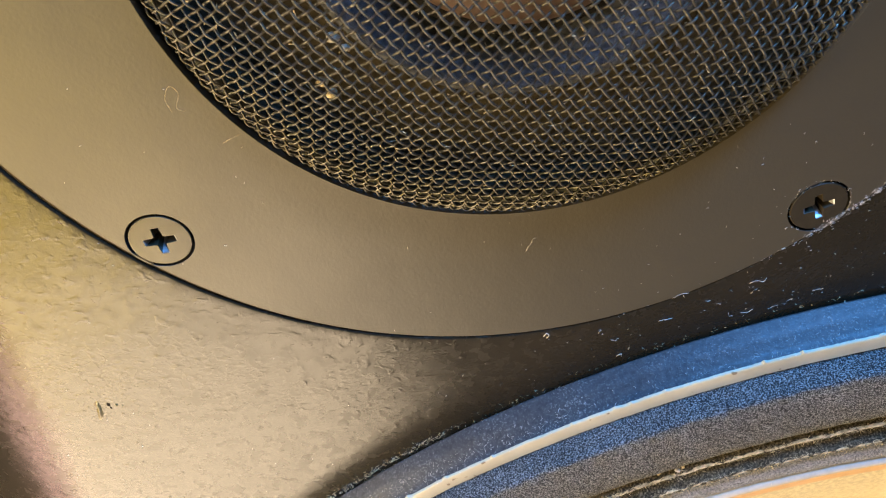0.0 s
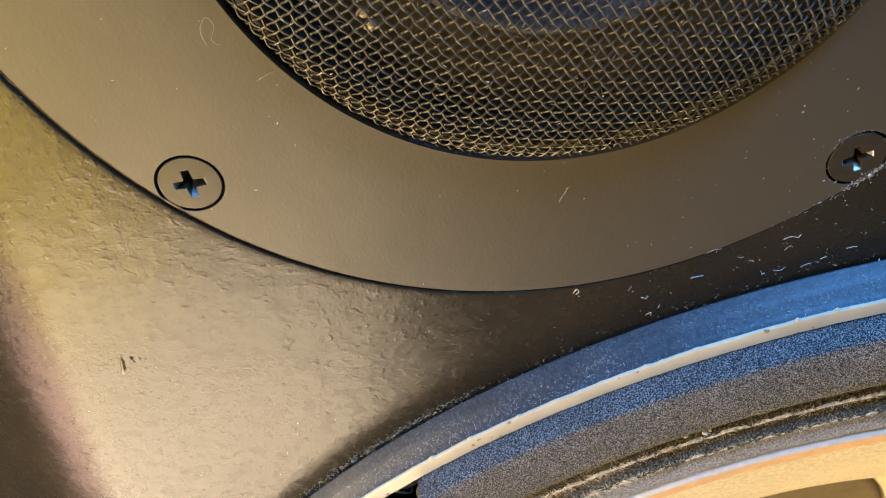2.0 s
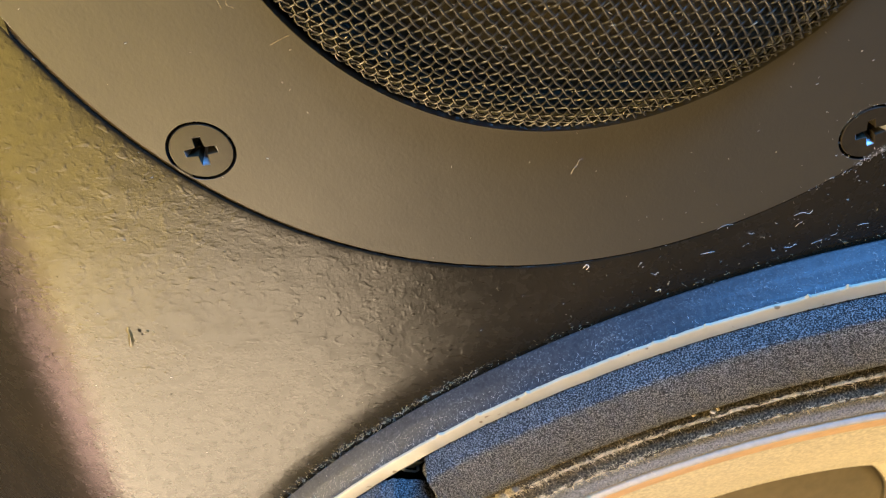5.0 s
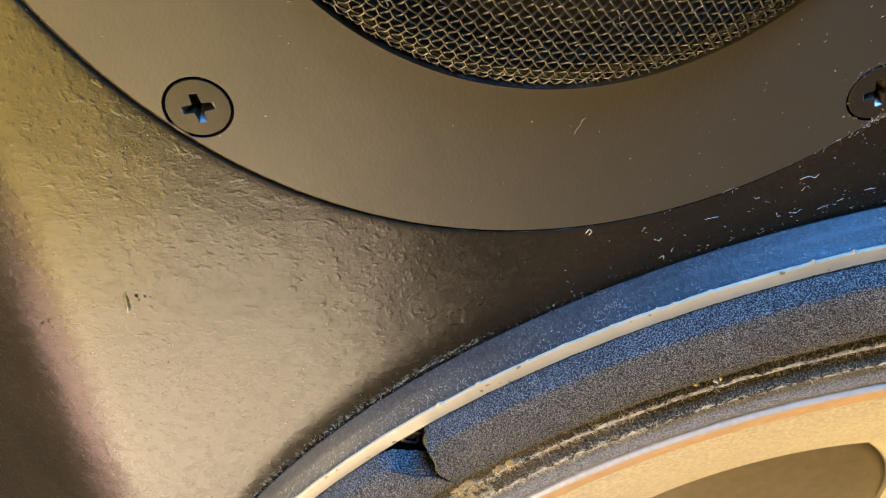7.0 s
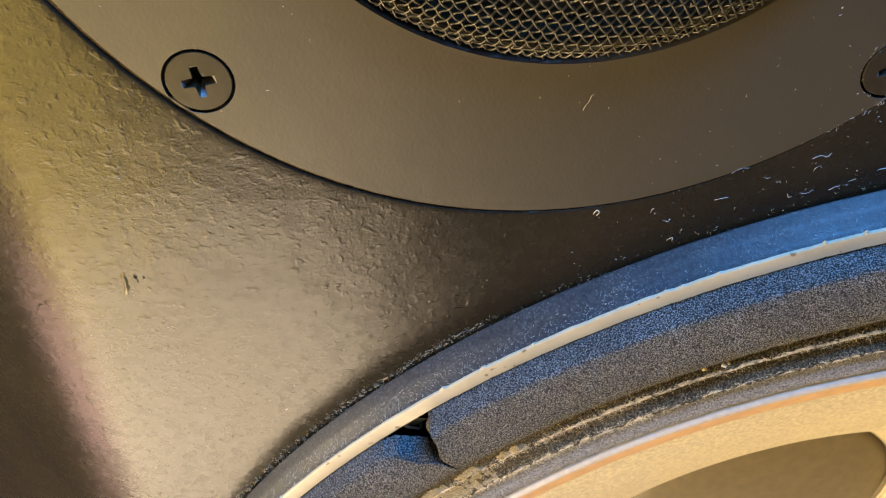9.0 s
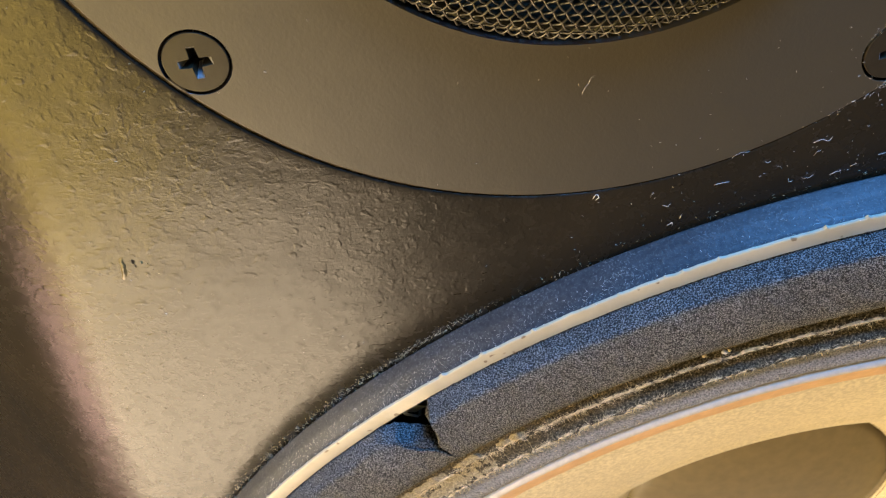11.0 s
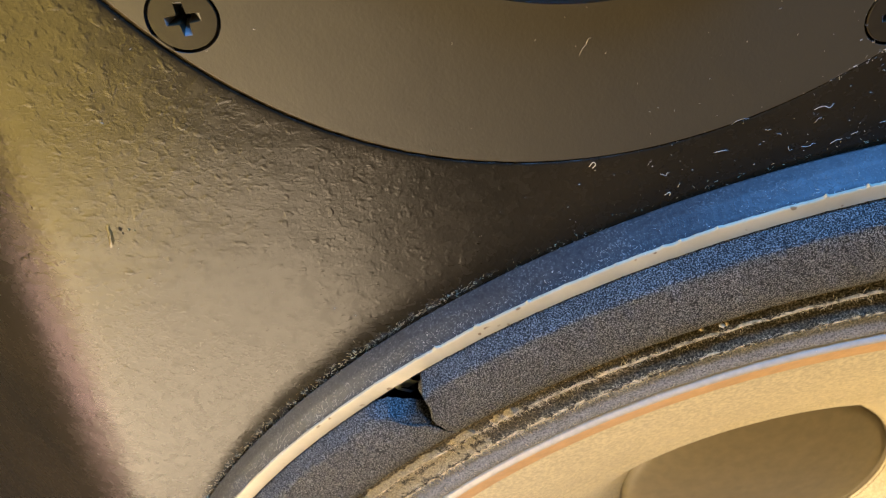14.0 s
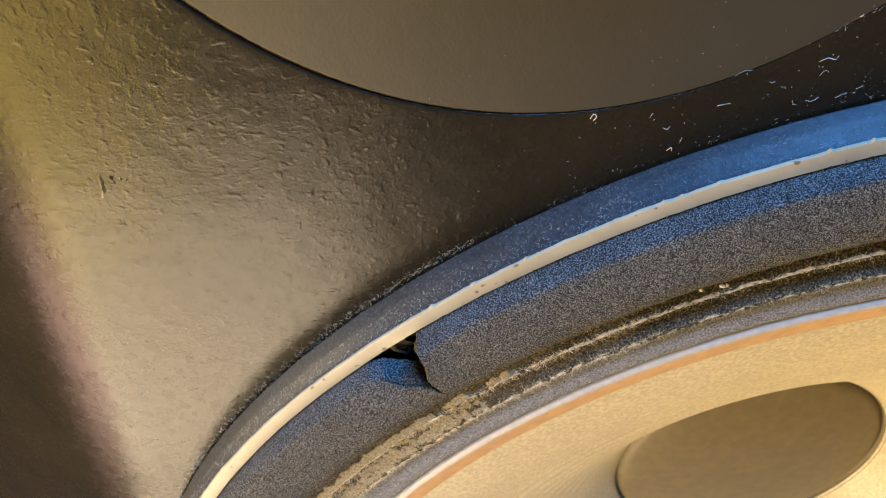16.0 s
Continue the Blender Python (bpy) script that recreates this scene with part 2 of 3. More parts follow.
def box(bm, x0, x1, y0, y1, z0, z1):
    """A box in metres."""
    made = bmesh.ops.create_cube(bm, size=1, matrix=Matrix.LocRotScale(((x0 + x1) / 2, (y0 + y1) / 2, (z0 + z1) / 2), None, (x1 - x0, y1 - y0, z1 - z0)))
    return made["verts"]


def tube(bm, points, radius, sides=5, taper=False):
    """A thin tube along points (vectors in metres)."""
    rings = []
    last = len(points) - 1
    up = Vector((0.31, -0.77, 0.55))
    for i, p in enumerate(points):
        d = (points[min(i + 1, last)] - points[max(i - 1, 0)]).normalized()
        u = d.cross(up).normalized()
        v = d.cross(u)
        r = radius * (0.5 if taper and i in (0, last) else 1.0)
        rings.append([bm.verts.new(p + r * (math.cos(k * math.tau / sides) * u + math.sin(k * math.tau / sides) * v)) for k in range(sides)])
    for a, b in zip(rings, rings[1:]):
        for k in range(sides):
            bm.faces.new((a[k], a[(k + 1) % sides], b[(k + 1) % sides], b[k]))
    bm.faces.new(rings[0][::-1])
    bm.faces.new(rings[-1])


# ---- the room, plain and unseen, round the loudspeaker ----
def room():
    for name, dims in (("floor", (-1.6, 1.6, -1.8, 0.9, -0.05, 0.0)), ("ceiling", (-1.6, 1.6, -1.8, 0.9, 2.3, 2.35)),
                       ("wall_north", (-1.6, 1.6, 0.9, 0.95, 0, 2.3)), ("wall_south", (-1.6, 1.6, -1.85, -1.8, 0, 2.3)),
                       ("wall_west", (-1.65, -1.6, -1.8, 0.9, 0, 2.3)), ("wall_east", (1.6, 1.65, -1.8, 0.9, 0, 2.3))):
        bm = bmesh.new()
        box(bm, *dims)
        tagged(finish(name, bm, FLOOR if name == "floor" else WALL, smooth=False), label="plain " + ("wooden floor under the loudspeaker" if name == "floor" else "painted " + name.split("_")[0] + " of the room"), category=name.split("_")[0], kind="structure")


room()

# ---- the loudspeaker ----
speaker = tagged(new("loudspeaker"), label="dusty black painted loudspeaker with a torn foam woofer surround", category="loudspeaker")

TW = (-0.02, 0.20)     # centre of the tweeter's plate
TR = 5.288              # its radius
WC = (7.10, -17.75)    # the woofer's axis
LEFT, RIGHT = -5.10, 19.30   # flat part of the baffle
EDGE_R = 3.0           # rounding at the start of the cabinet's bevelled upright edges
BEVEL = 8.5            # how far the bevel reaches to the side
TOP, BOTTOM = 14.0, -42.0


def holed_plate(outer, holes, depth, back):
    """A plate of the outline outer with round holes ((x, z, radius)), its face at y = 0, in centimetres."""
    curve = bpy.data.curves.new("outline", "CURVE")
    curve.dimensions, curve.fill_mode, curve.extrude = "2D", "BOTH", depth / 2
    loops = [outer] + [[(cx + r * math.cos(k * math.tau / 256), cz + r * math.sin(k * math.tau / 256)) for k in range(256)] for cx, cz, r in holes]
    for loop in loops:
        s = curve.splines.new("POLY")
        s.points.add(len(loop) - 1)
        for p, (x, z) in zip(s.points, loop):
            p.co = (x, z, 0, 1)
        s.use_cyclic_u = True
    ob = bpy.data.objects.new("outline", curve)
    me = bpy.data.meshes.new_from_object(ob)
    bm = bmesh.new()
    bm.from_mesh(me)
    bpy.data.objects.remove(ob)
    bpy.data.meshes.remove(me)
    bpy.data.curves.remove(curve)
    for v in bm.verts:
        x, z, y = v.co
        v.co = cm(x, depth / 2 + back - y, z)
    bmesh.ops.remove_doubles(bm, verts=bm.verts[:], dist=0.000002)
    bmesh.ops.recalc_face_normals(bm, faces=bm.faces[:])
    return bm


part("baffle", holed_plate([(LEFT, BOTTOM), (RIGHT, BOTTOM), (RIGHT, TOP), (LEFT, TOP)], [(TW[0] - 0.015, TW[1], TR + 0.13), (WC[0], WC[1], 12.9)], 1.8, 0.0),
     PAINT, speaker, "black textured paint on the front board", smooth=False)


def cabinet():
    bm = bmesh.new()
    outline = [(LEFT + 0.3, 0.004)]
    for k in range(15):
        a = radians(37 * k / 14)
        outline.append((LEFT - EDGE_R * math.sin(a), EDGE_R - EDGE_R * math.cos(a) - 0.0006))
    x, y = outline[-1]
    slope = math.tan(radians(37))
    for k in range(1, 7):
        d = (LEFT - BEVEL - x) * k / 6
        outline.append((x + d, y - d * slope))
    for k in range(1, 8):
        a = radians(37 + 53 * k / 7)
        outline.append((outline[21][0] - 1.5 * (math.sin(a) - math.sin(radians(37))), outline[21][1] + 1.5 * (math.cos(radians(37)) - math.cos(a))))
    outline = outline + [(outline[-1][0], 28.0), (LEFT + RIGHT - outline[-1][0], 28.0)] + [(LEFT + RIGHT - x, y) for x, y in outline[::-1]]
    rows = [[bm.verts.new(cm(x, y, z)) for x, y in outline] for z in [BOTTOM + (TOP - BOTTOM) * i / 8 for i in range(9)]]
    for a, b in zip(rows, rows[1:]):
        for i in range(len(outline) - 1):
            bm.faces.new((a[i], b[i], b[i + 1], a[i + 1]))
    top = [v for v in rows[-1]]
    bottom = [v for v in rows[0]]
    bm.faces.new(top)
    bm.faces.new(bottom[::-1])
    bmesh.ops.recalc_face_normals(bm, faces=bm.faces[:])
    ob = part("cabinet", bm, PAINT, speaker, "black cabinet with rounded, bevelled upright edges")
    for p in ob.data.polygons:
        if abs(p.normal.z) > 0.9:
            p.use_smooth = False
    return ob


cabinet()


# ---- tweeter ----
GC = (0.05, -0.02)     # axis of the grille
TI = (0.08, -0.05)     # axis of the dome behind the grille
SCREWS = [(-3.414, -3.414, -9), (3.414, -3.414, -20), (-3.414, 3.8, 40), (3.414, 3.8, 65)]


def tweeter():
    rim = [(TW[0] + (TR - 0.015) * math.cos(k * math.tau / 360), TW[1] + (TR - 0.015) * math.sin(k * math.tau / 360)) for k in range(360)]
    bm = holed_plate(rim, [(GC[0] - 0.01, GC[1] + 0.01, 3.285)] + [(x, z, 0.335) for x, z, _ in SCREWS], 0.35, -0.005)
    lathe(bm, TW, [(TR - 0.015, -0.005), (TR - 0.004, 0.0), (TR, 0.012), (TR, 0.34)], 360)
    bmesh.ops.remove_doubles(bm, verts=bm.verts[:], dist=0.00001)
    plate = part("tweeter", bm, PLATE, speaker, "black satin round tweeter plate set flush", smooth=False)
    bm = bmesh.new()
    lathe(bm, (TW[0] - 0.028, TW[1] - 0.004), rounded([(TR + 0.17, -0.001), (TR + 0.125, -0.001), (TR + 0.018, 0.001), (TR + 0.015, 0.36)], 0.03, 5), 720, wobble=0.006)
    part("rebate_edge", bm, PAINT, plate)
    bm = bmesh.new()
    lathe(bm, TW, [(TR - 0.005, 0.030), (TR + 0.08, 0.026)], 360, wobble=0.0)
    part("rebate", bm, GAP, plate)
    # dark felt floor, dusty cone and copper dome behind the grille
    bm = bmesh.new()
    lathe(bm, TI, smooth_profile([(3.25, 0.35), (2.7, 0.42), (2.3, 0.40), (2.05, 0.34)], 4), 180)
    part("felt_ring", bm, BROWN, plate)
    bm = bmesh.new()
    lathe(bm, TI, smooth_profile([(2.06, 0.33), (1.98, 0.30), (1.8, 0.42), (1.5, 0.66), (1.38, 0.74)], 5), 180)
    part("surround", bm, FELT, plate, "dusty dark surround behind the grille")
    bm = bmesh.new()
    lathe(bm, TI, [(1.52, 0.66), (1.52, 0.46), (1.42, 0.46)] , 120)
    part("dome_rim", bm, DARK, plate)
    bm = bmesh.new()
    lathe(bm, TI, [(1.43 * math.cos(a), 0.50 - 0.45 * math.sin(a)) for a in [radians(90 * k / 14) for k in range(14)]] + [(0.01, 0.05)], 120)
    part("dome", bm, COPPER, plate, "copper coloured dome")
    return plate


TWEETER = tweeter()
GRILLE_R, GRILLE_H = 3.225, 0.68


def dome_y(x, z):
    """The grille's bulge: steep near the rim, flat in the middle."""
    q = min(1.0, (x * x + z * z) / GRILLE_R ** 2)
    return 0.19 - (GRILLE_H + 0.19) * (1 - q) ** 0.38


def grille():
    bm = bmesh.new()
    pitch, turn = 0.084, radians(40)
    amp, thick = 0.0135, 0.0112
    c, s = math.cos(turn), math.sin(turn)
    n = int(GRILLE_R / pitch)
    for family in (0, 1):
        for i in range(-n, n + 1):
            across = (i + 0.5) * pitch
            if abs(across) >= GRILLE_R - 0.02:
                continue
            half = math.sqrt(GRILLE_R ** 2 - across ** 2)
            steps = max(4, int(2 * half / (pitch / 6)))
            pts = []
            for k in range(steps + 1):
                # closer steps towards the steep rim
                along = half * math.sin(math.pi * (k / steps - 0.5)) * 0.5 + half * (2 * k / steps - 1) * 0.5
                u, v = (along, across) if family == 0 else (across, along)
                x, z = c * u - s * v, s * u + c * v
                wave = math.cos(math.pi * (along / pitch - 0.5)) * (1 if (i + family) % 2 == 0 else -1)
                e = 0.03
                gx = (dome_y(x + e, z) - dome_y(x - e, z)) / (2 * e)
                gz = (dome_y(x, z + e) - dome_y(x, z - e)) / (2 * e)
                nrm = Vector((gx, -1.0, gz)).normalized()
                p = Vector((x, dome_y(x, z), z)) + nrm * (amp * wave + (0.008 if family else -0.003)) + Vector(noise.noise_vector((x * 3, z * 3, family))) * 0.012
                pts.append(cm(GC[0] + p.x, p.y, GC[1] + p.z))
            tube(bm, pts, thick * 0.01, 5)
    part("grille", bm, WIRE, TWEETER, "domed woven wire mesh, dusty bronze black")


grille()
# rolled collar that holds the wire
bm = bmesh.new()
lathe(bm, GC, rounded([(3.13, 0.45), (3.14, 0.20), (3.165, 0.12), (3.225, 0.12), (3.245, 0.17), (3.245, 0.5)], 0.03, 3), 240)
part("grille_collar", bm, COLLAR, TWEETER, "dark rim of the grille")
# added dark ring: covers the collar's lit inner wall with painted shade
bm = bmesh.new()
lathe(bm, GC, [(3.09, 0.06), (3.06, 0.2), (3.04, 0.45)], 240)
part("grille_shade_liner", bm, BROWN, TWEETER)


def screw_mesh():
    """A countersunk cross-head screw of 6.6 mm, face at y = 0, in metres about its own axis."""
    bm = bmesh.new()
    radius, arm, tip, deep = 0.00300, 0.00038, 0.00162, 0.0018
    cross = []
    for k in range(4):
        a = k * math.pi / 2
        for u, v in ((tip, -arm), (tip, arm), (arm * 1.25, arm * 1.25)):
            cross.append((u * math.cos(a) - v * math.sin(a), u * math.sin(a) + v * math.cos(a)))
    n = 48
    rim = [bm.verts.new((radius * math.cos(k * math.tau / n), 0.0, radius * math.sin(k * math.tau / n))) for k in range(n)]
    rim2 = [bm.verts.new((v.co.x * 1.025, 0.00018, v.co.z * 1.025)) for v in rim]
    rim3 = [bm.verts.new((v.co.x * 0.6, 0.0019, v.co.z * 0.6)) for v in rim]
    slot = [bm.verts.new((x, 0.0, z)) for x, z in cross]
    lip = [bm.verts.new((x * 0.95, 0.00007, z * 0.95)) for x, z in cross]
    low = [bm.verts.new((x * q, deep, z * q)) for (x, z), q in zip(cross, (0.42, 0.42, 0.75) * 4)]
    for a, b in ((rim2, rim), (rim3, rim2)):
        for k in range(n):
            bm.faces.new((a[k], a[(k + 1) % n], b[(k + 1) % n], b[k]))
    m = len(slot)
    for a, b in ((slot, lip), (lip, low)):
        for k in range(m):
            wall = bm.faces.new((a[k], a[(k + 1) % m], b[(k + 1) % m], b[k]))
            if k % 3 == 0:
                wall.material_index = 2   # paler end wall of each arm, for its glint
    # near-black floor stands in for shade deep in the slot
    bm.faces.new(low).material_index = 1
    # face between the rim and the cross
    for k in range(m):
        ang = [math.atan2(cross[i % m][1], cross[i % m][0]) % math.tau for i in (k, k + 1)]
        i0, i1 = round(ang[0] / math.tau * n) % n, round(ang[1] / math.tau * n) % n
        ring, i = [rim[i0]], i0
        while i != i1:
            i = (i + 1) % n
            ring.append(rim[i])
        face = [slot[k]] + ring + [slot[(k + 1) % m]]
        bm.faces.new(face)
    bmesh.ops.triangulate(bm, faces=[f for f in bm.faces if len(f.verts) > 4])
    bmesh.ops.recalc_face_normals(bm, faces=bm.faces[:])
    me = bpy.data.meshes.new("screw")
    bm.to_mesh(me)
    bm.free()
    me.materials.append(SCREW)
    me.materials.append(DARK)
    me.materials.append(SLOT_GLINT)
    return me


SCREW_MESH = screw_mesh()
SEAT = bpy.data.meshes.new("screw_seat")
bm = bmesh.new()
seat_rows = [[bm.verts.new((r * math.cos(k * math.tau / 48), y, r * math.sin(k * math.tau / 48))) for k in range(48)]
             for r, y in ((0.00337, 0.00001), (0.00333, 0.0002), (0.00320, 0.0006), (0.00290, 0.0020))]
for a, b in zip(seat_rows, seat_rows[1:]):
    for k in range(48):
        bm.faces.new((a[k], a[(k + 1) % 48], b[(k + 1) % 48], b[k]))
bm.to_mesh(SEAT)
bm.free()
SEAT.materials.append(DARK)
for sx, sz, spin in SCREWS:
    ob = new("screw", SCREW_MESH)
    ob.parent = TWEETER
    ob.matrix_local = Matrix.Translation(cm(sx, -0.004, sz)) @ Matrix.Rotation(radians(spin), 4, "Y")
    tagged(ob, label="black countersunk cross-head screw")
    ob = new("screw_seat", SEAT)
    ob.parent = TWEETER
    ob.matrix_local = Matrix.Translation(cm(sx, -0.005, sz))


# ---- woofer ----
def woofer():
    bm = bmesh.new()
    lathe(bm, WC, rounded([(12.4, 1.5), (12.6, -0.30), (12.90, -0.36), (12.90, -0.53), (13.02, -0.535), (13.03, -0.50), (13.055, -0.41), (13.175, -0.25), (13.238, -0.07), (13.222, -0.046), (13.0, -0.042), (13.0, 0.2)], 0.05, 4), 720, wobble=0.004)
    ring = part("woofer", bm, FRAME, speaker, "raised black woofer rim covered in fine dust")
    # paper ring with a frayed, nicked outer edge
    bm = bmesh.new()
    steps, rows = 2400, []
    for r, y, frayed in ((12.925, -0.50, 0.5), (12.922, -0.574, 0.5), (12.930, -0.582, 0.4), (13.120, -0.582, 1), (13.136, -0.574, 1), (13.140, -0.548, 1), (13.04, -0.536, 0)):
        row = []
        for i in range(steps):
            a = math.tau * i / steps
            p, q = math.cos(a), math.sin(a)
            rough = 0.010 * noise.noise((p * 30, q * 30, 1.0)) + 0.007 * noise.noise((p * 110, q * 110, 2.0))
            rough += 0.070 * max(0, noise.noise((p * 160, q * 160, 3.0)) - 0.32) + 0.004 * noise.noise((p * 400, q * 400, 5.0))
            rr = r + frayed * rough
            row.append(bm.verts.new(cm(WC[0] + rr * p, y + 0.003 * noise.noise((p * 50, q * 50, r)), WC[1] + rr * q)))
        rows.append(row)
    for a, b in zip(rows, rows[1:]):
        for i in range(steps):
            j = (i + 1) % steps
            bm.faces.new((a[i], a[j], b[j], b[i]))
    part("gasket", bm, GASKET, ring, "cream paper gasket ring with specks", smooth=False)
    # roll of foam with a tear
    profile = smooth_profile([(12.89, -0.45), (12.886, -0.64), (12.876, -0.80), (12.856, -0.866), (12.80, -0.890), (12.60, -0.893), (12.25, -0.876), (12.02, -0.85), (11.84, -0.79), (11.68, -0.68)], 8)
    bm = bmesh.new()
    steps, rows = 1000, []
    for r, y in profile:
        low, high = tear(r)
        row = []
        for i in range(steps + 1):
            u = i / steps
            a = high + (low + 360 - high) * (0.3 * u + 0.7 * (3 * u * u - 2 * u ** 3))
            # the foam sags beside the tear
            sag = 0.08 * math.exp(-max(0, a - high) / 1.5) * min(1, (high - low) / 2) * (r - 11.8)
            curl = 0.03 * math.exp(-max(0, low + 360 - a) / 0.8) * (r - 11.8)
            ragged = 0.012 * noise.noise((a * 2.3, r * 4, 1.0)) + 0.006 * noise.noise((a * 9, r * 14, 5.0))
            c = radians(a + 0.16 * noise.noise((r * 9, 2.0, 0.0)) * math.exp(-min(a - high, low + 360 - a)))
            row.append(bm.verts.new(cm(WC[0] + r * math.cos(c), y + sag - curl + ragged, WC[1] + r * math.sin(c))))
        rows.append(row)
    for a, b in zip(rows, rows[1:]):
        for i in range(steps):
            bm.faces.new((a[i], a[i + 1], b[i + 1], b[i]))
    bmesh.ops.recalc_face_normals(bm, faces=bm.faces[:])
    if sum(f.normal.y for f in bm.faces) > 0:
        bmesh.ops.reverse_faces(bm, faces=bm.faces[:])
    bmesh.ops.solidify(bm, geom=bm.faces[:], thickness=0.0034)
    bmesh.ops.recalc_face_normals(bm, faces=bm.faces[:])
    part("surround", bm, FOAM, ring, "dark grey foam surround, torn at its outer edge")
    # torn face of the foam below the tear
    bm = bmesh.new()
    rows = []
    front = ((11.92, 131.72), (12.18, 131.95), (12.33, 132.3), (12.45, 133.0), (12.75, 133.6), (12.855, 134.4), (12.868, 136.2))
    back = ((12.30, 131.75), (12.38, 131.85), (12.47, 132.0), (12.62, 132.6), (12.78, 133.2), (12.875, 133.9), (12.885, 135.8))
    for i in range(49):
        s = i / 8
        at = [[float(np.interp(s, range(7), [p[k] for p in edge])) for k in (0, 1)] for edge in (front, back)]
        row = []
        for j in range(13):
            v = j / 12
            r = at[0][0] * (1 - v) + at[1][0] * v + 0.02 * noise.noise((s * 2, v * 3, 4.0))
            c = radians(at[0][1] * (1 - v) + at[1][1] * v)
            y = -0.842 + 0.05 * (at[0][0] - 11.9) + 0.27 * v ** 1.4 - 0.05 * math.sin(math.pi * v) + 0.02 * noise.noise((s * 3, v * 4, 2.0))
            row.append(bm.verts.new(cm(WC[0] + r * math.cos(c), y, WC[1] + r * math.sin(c))))
        rows.append(row)
    for p, q in zip(rows, rows[1:]):
        for j in range(12):
            bm.faces.new((p[j], p[j + 1], q[j + 1], q[j]))
    part("torn_edge", bm, FOAM, ring, "torn face of the foam")
    # inner lip of the surround: linty grooves, made shallower towards the cabinet's edge as if lit
    bm = bmesh.new()
    open_lip = smooth_profile([(11.80, -0.66), (11.72, -0.70), (11.66, -0.66), (11.58, -0.53), (11.51, -0.60), (11.46, -0.67), (11.41, -0.65), (11.33, -0.48), (11.20, -0.42), (11.09, -0.50),
                               (11.02, -0.62), (10.97, -0.61), (10.92, -0.45)], 5)
    full_lip = smooth_profile([(11.80, -0.66), (11.72, -0.70), (11.66, -0.70), (11.58, -0.66), (11.51, -0.655), (11.46, -0.675), (11.41, -0.64), (11.33, -0.60), (11.20, -0.59), (11.09, -0.60),
                               (11.02, -0.625), (10.97, -0.60), (10.92, -0.52)], 5)
    steps, rows = 1400, []
    for (r, y), (_, z) in zip(open_lip, full_lip):
        row = []
        for i in range(steps):
            a = math.tau * i / steps
            p, q = math.cos(a), math.sin(a)
            u = min(1, max(0, (math.degrees(a) - 117) / 13 + 0.25 * noise.noise((p * 25, q * 25, 8.0))))
            u = u * u * (3 - 2 * u)
            fluff = 0.030 * noise.noise((p * 130, q * 130, r * 9)) + 0.018 * noise.noise((p * 330, q * 330, r * 22))
            row.append(bm.verts.new(cm(WC[0] + (r + fluff * 0.6) * p, y * (1 - u) + z * u + fluff, WC[1] + (r + fluff * 0.6) * q)))
        rows.append(row)
    for a, b in zip(rows, rows[1:]):
        for i in range(steps):
            j = (i + 1) % steps
            bm.faces.new((a[i], a[j], b[j], b[i]))
    part("surround_lip", bm, DUSTY, ring, "ridged foam lip filled with tan lint")
    for r, y in ((11.455, -0.668), (10.995, -0.616)):
        bm = bmesh.new()
        lathe(bm, WC, rounded([(r + 0.022, y + 0.02), (r + 0.009, y - 0.018), (r - 0.010, y - 0.016), (r - 0.024, y + 0.02)], 0.01, 2), 1400, wobble=0.026)
        part("ridge", bm, RIDGE, ring, "fuzzy tan ridge of caught lint")
    # added matted lint: its pale colour stands in for warm light towards the cabinet's edge
    for inner, outer, level in ((11.035, 11.425, 0.24), (11.495, 11.76, 0.325)):
        bm = bmesh.new()
        rows = []
        for i in range(701):
            a = 121 + 60 * i / 700
            c, n = math.cos(radians(a)), math.sin(radians(a))
            rise = min(1, max(0, (a - 121) / 11 + 0.5 * noise.noise((a * 0.9, inner, 0.0))))
            row = []
            for j in range(17):
                v = j / 16
                r = inner + (outer - inner) * v
                fluff = 0.012 * noise.noise((a * 4.5, r * 16, 2.0)) + 0.012 * noise.noise((a * 14, r * 45, 6.0))
                hollow = 0.022 * math.sin(math.pi * v)
                row.append(bm.verts.new(cm(WC[0] + r * c, -0.38 - level * rise + hollow + fluff, WC[1] + r * n)))
            rows.append(row)
        for p, q in zip(rows, rows[1:]):
            for j in range(16):
                bm.faces.new((p[j], p[j + 1], q[j + 1], q[j]))
        part("lit_matted_lint", bm, MATTED, ring, "tan lint in a groove, added to look as pale as if lit")
    bm = bmesh.new()
    lathe(bm, WC, smooth_profile([(10.94, -0.43), (10.90, -0.40), (10.78, -0.44), (10.66, -0.51), (10.56, -0.535), (10.46, -0.53), (10.40, -0.50), (10.32, -0.45)], 5), 720, wobble=0.025)
    part("cone_skirt", bm, FUZZ, ring, "grey fuzzy skirt of the cone")
    # cone
    bm = bmesh.new()
    lathe(bm, WC, rounded([(10.33, -0.42), (10.325, -0.500), (10.275, -0.528), (10.22, -0.53), (10.18, -0.45)], 0.012, 2), 480)
    part("cone_edge", bm, EDGE, ring, "pale cut edge of the cone")
    bm = bmesh.new()
    lathe(bm, WC, [(10.235, -0.53), (10.05, -0.47), (9.85, -0.395)], 480)
    part("glue_line", bm, GLUE, ring, "orange glue line round the cone")
    bm = bmesh.new()
    rows = []
    for k in range(181):
        r = 9.86 - (9.86 - 3.45) * k / 180
        d = 9.86 - r
        y = -0.40 + 0.2107 * d + 0.0572 * d * d
        if 4.6 < r < 7.8:
            y += 0.014 * math.sin((r - 4.6) / 0.2 * math.pi)
        rows.append((r, y))
    lathe(bm, WC, rows, 360, skew=0.54)
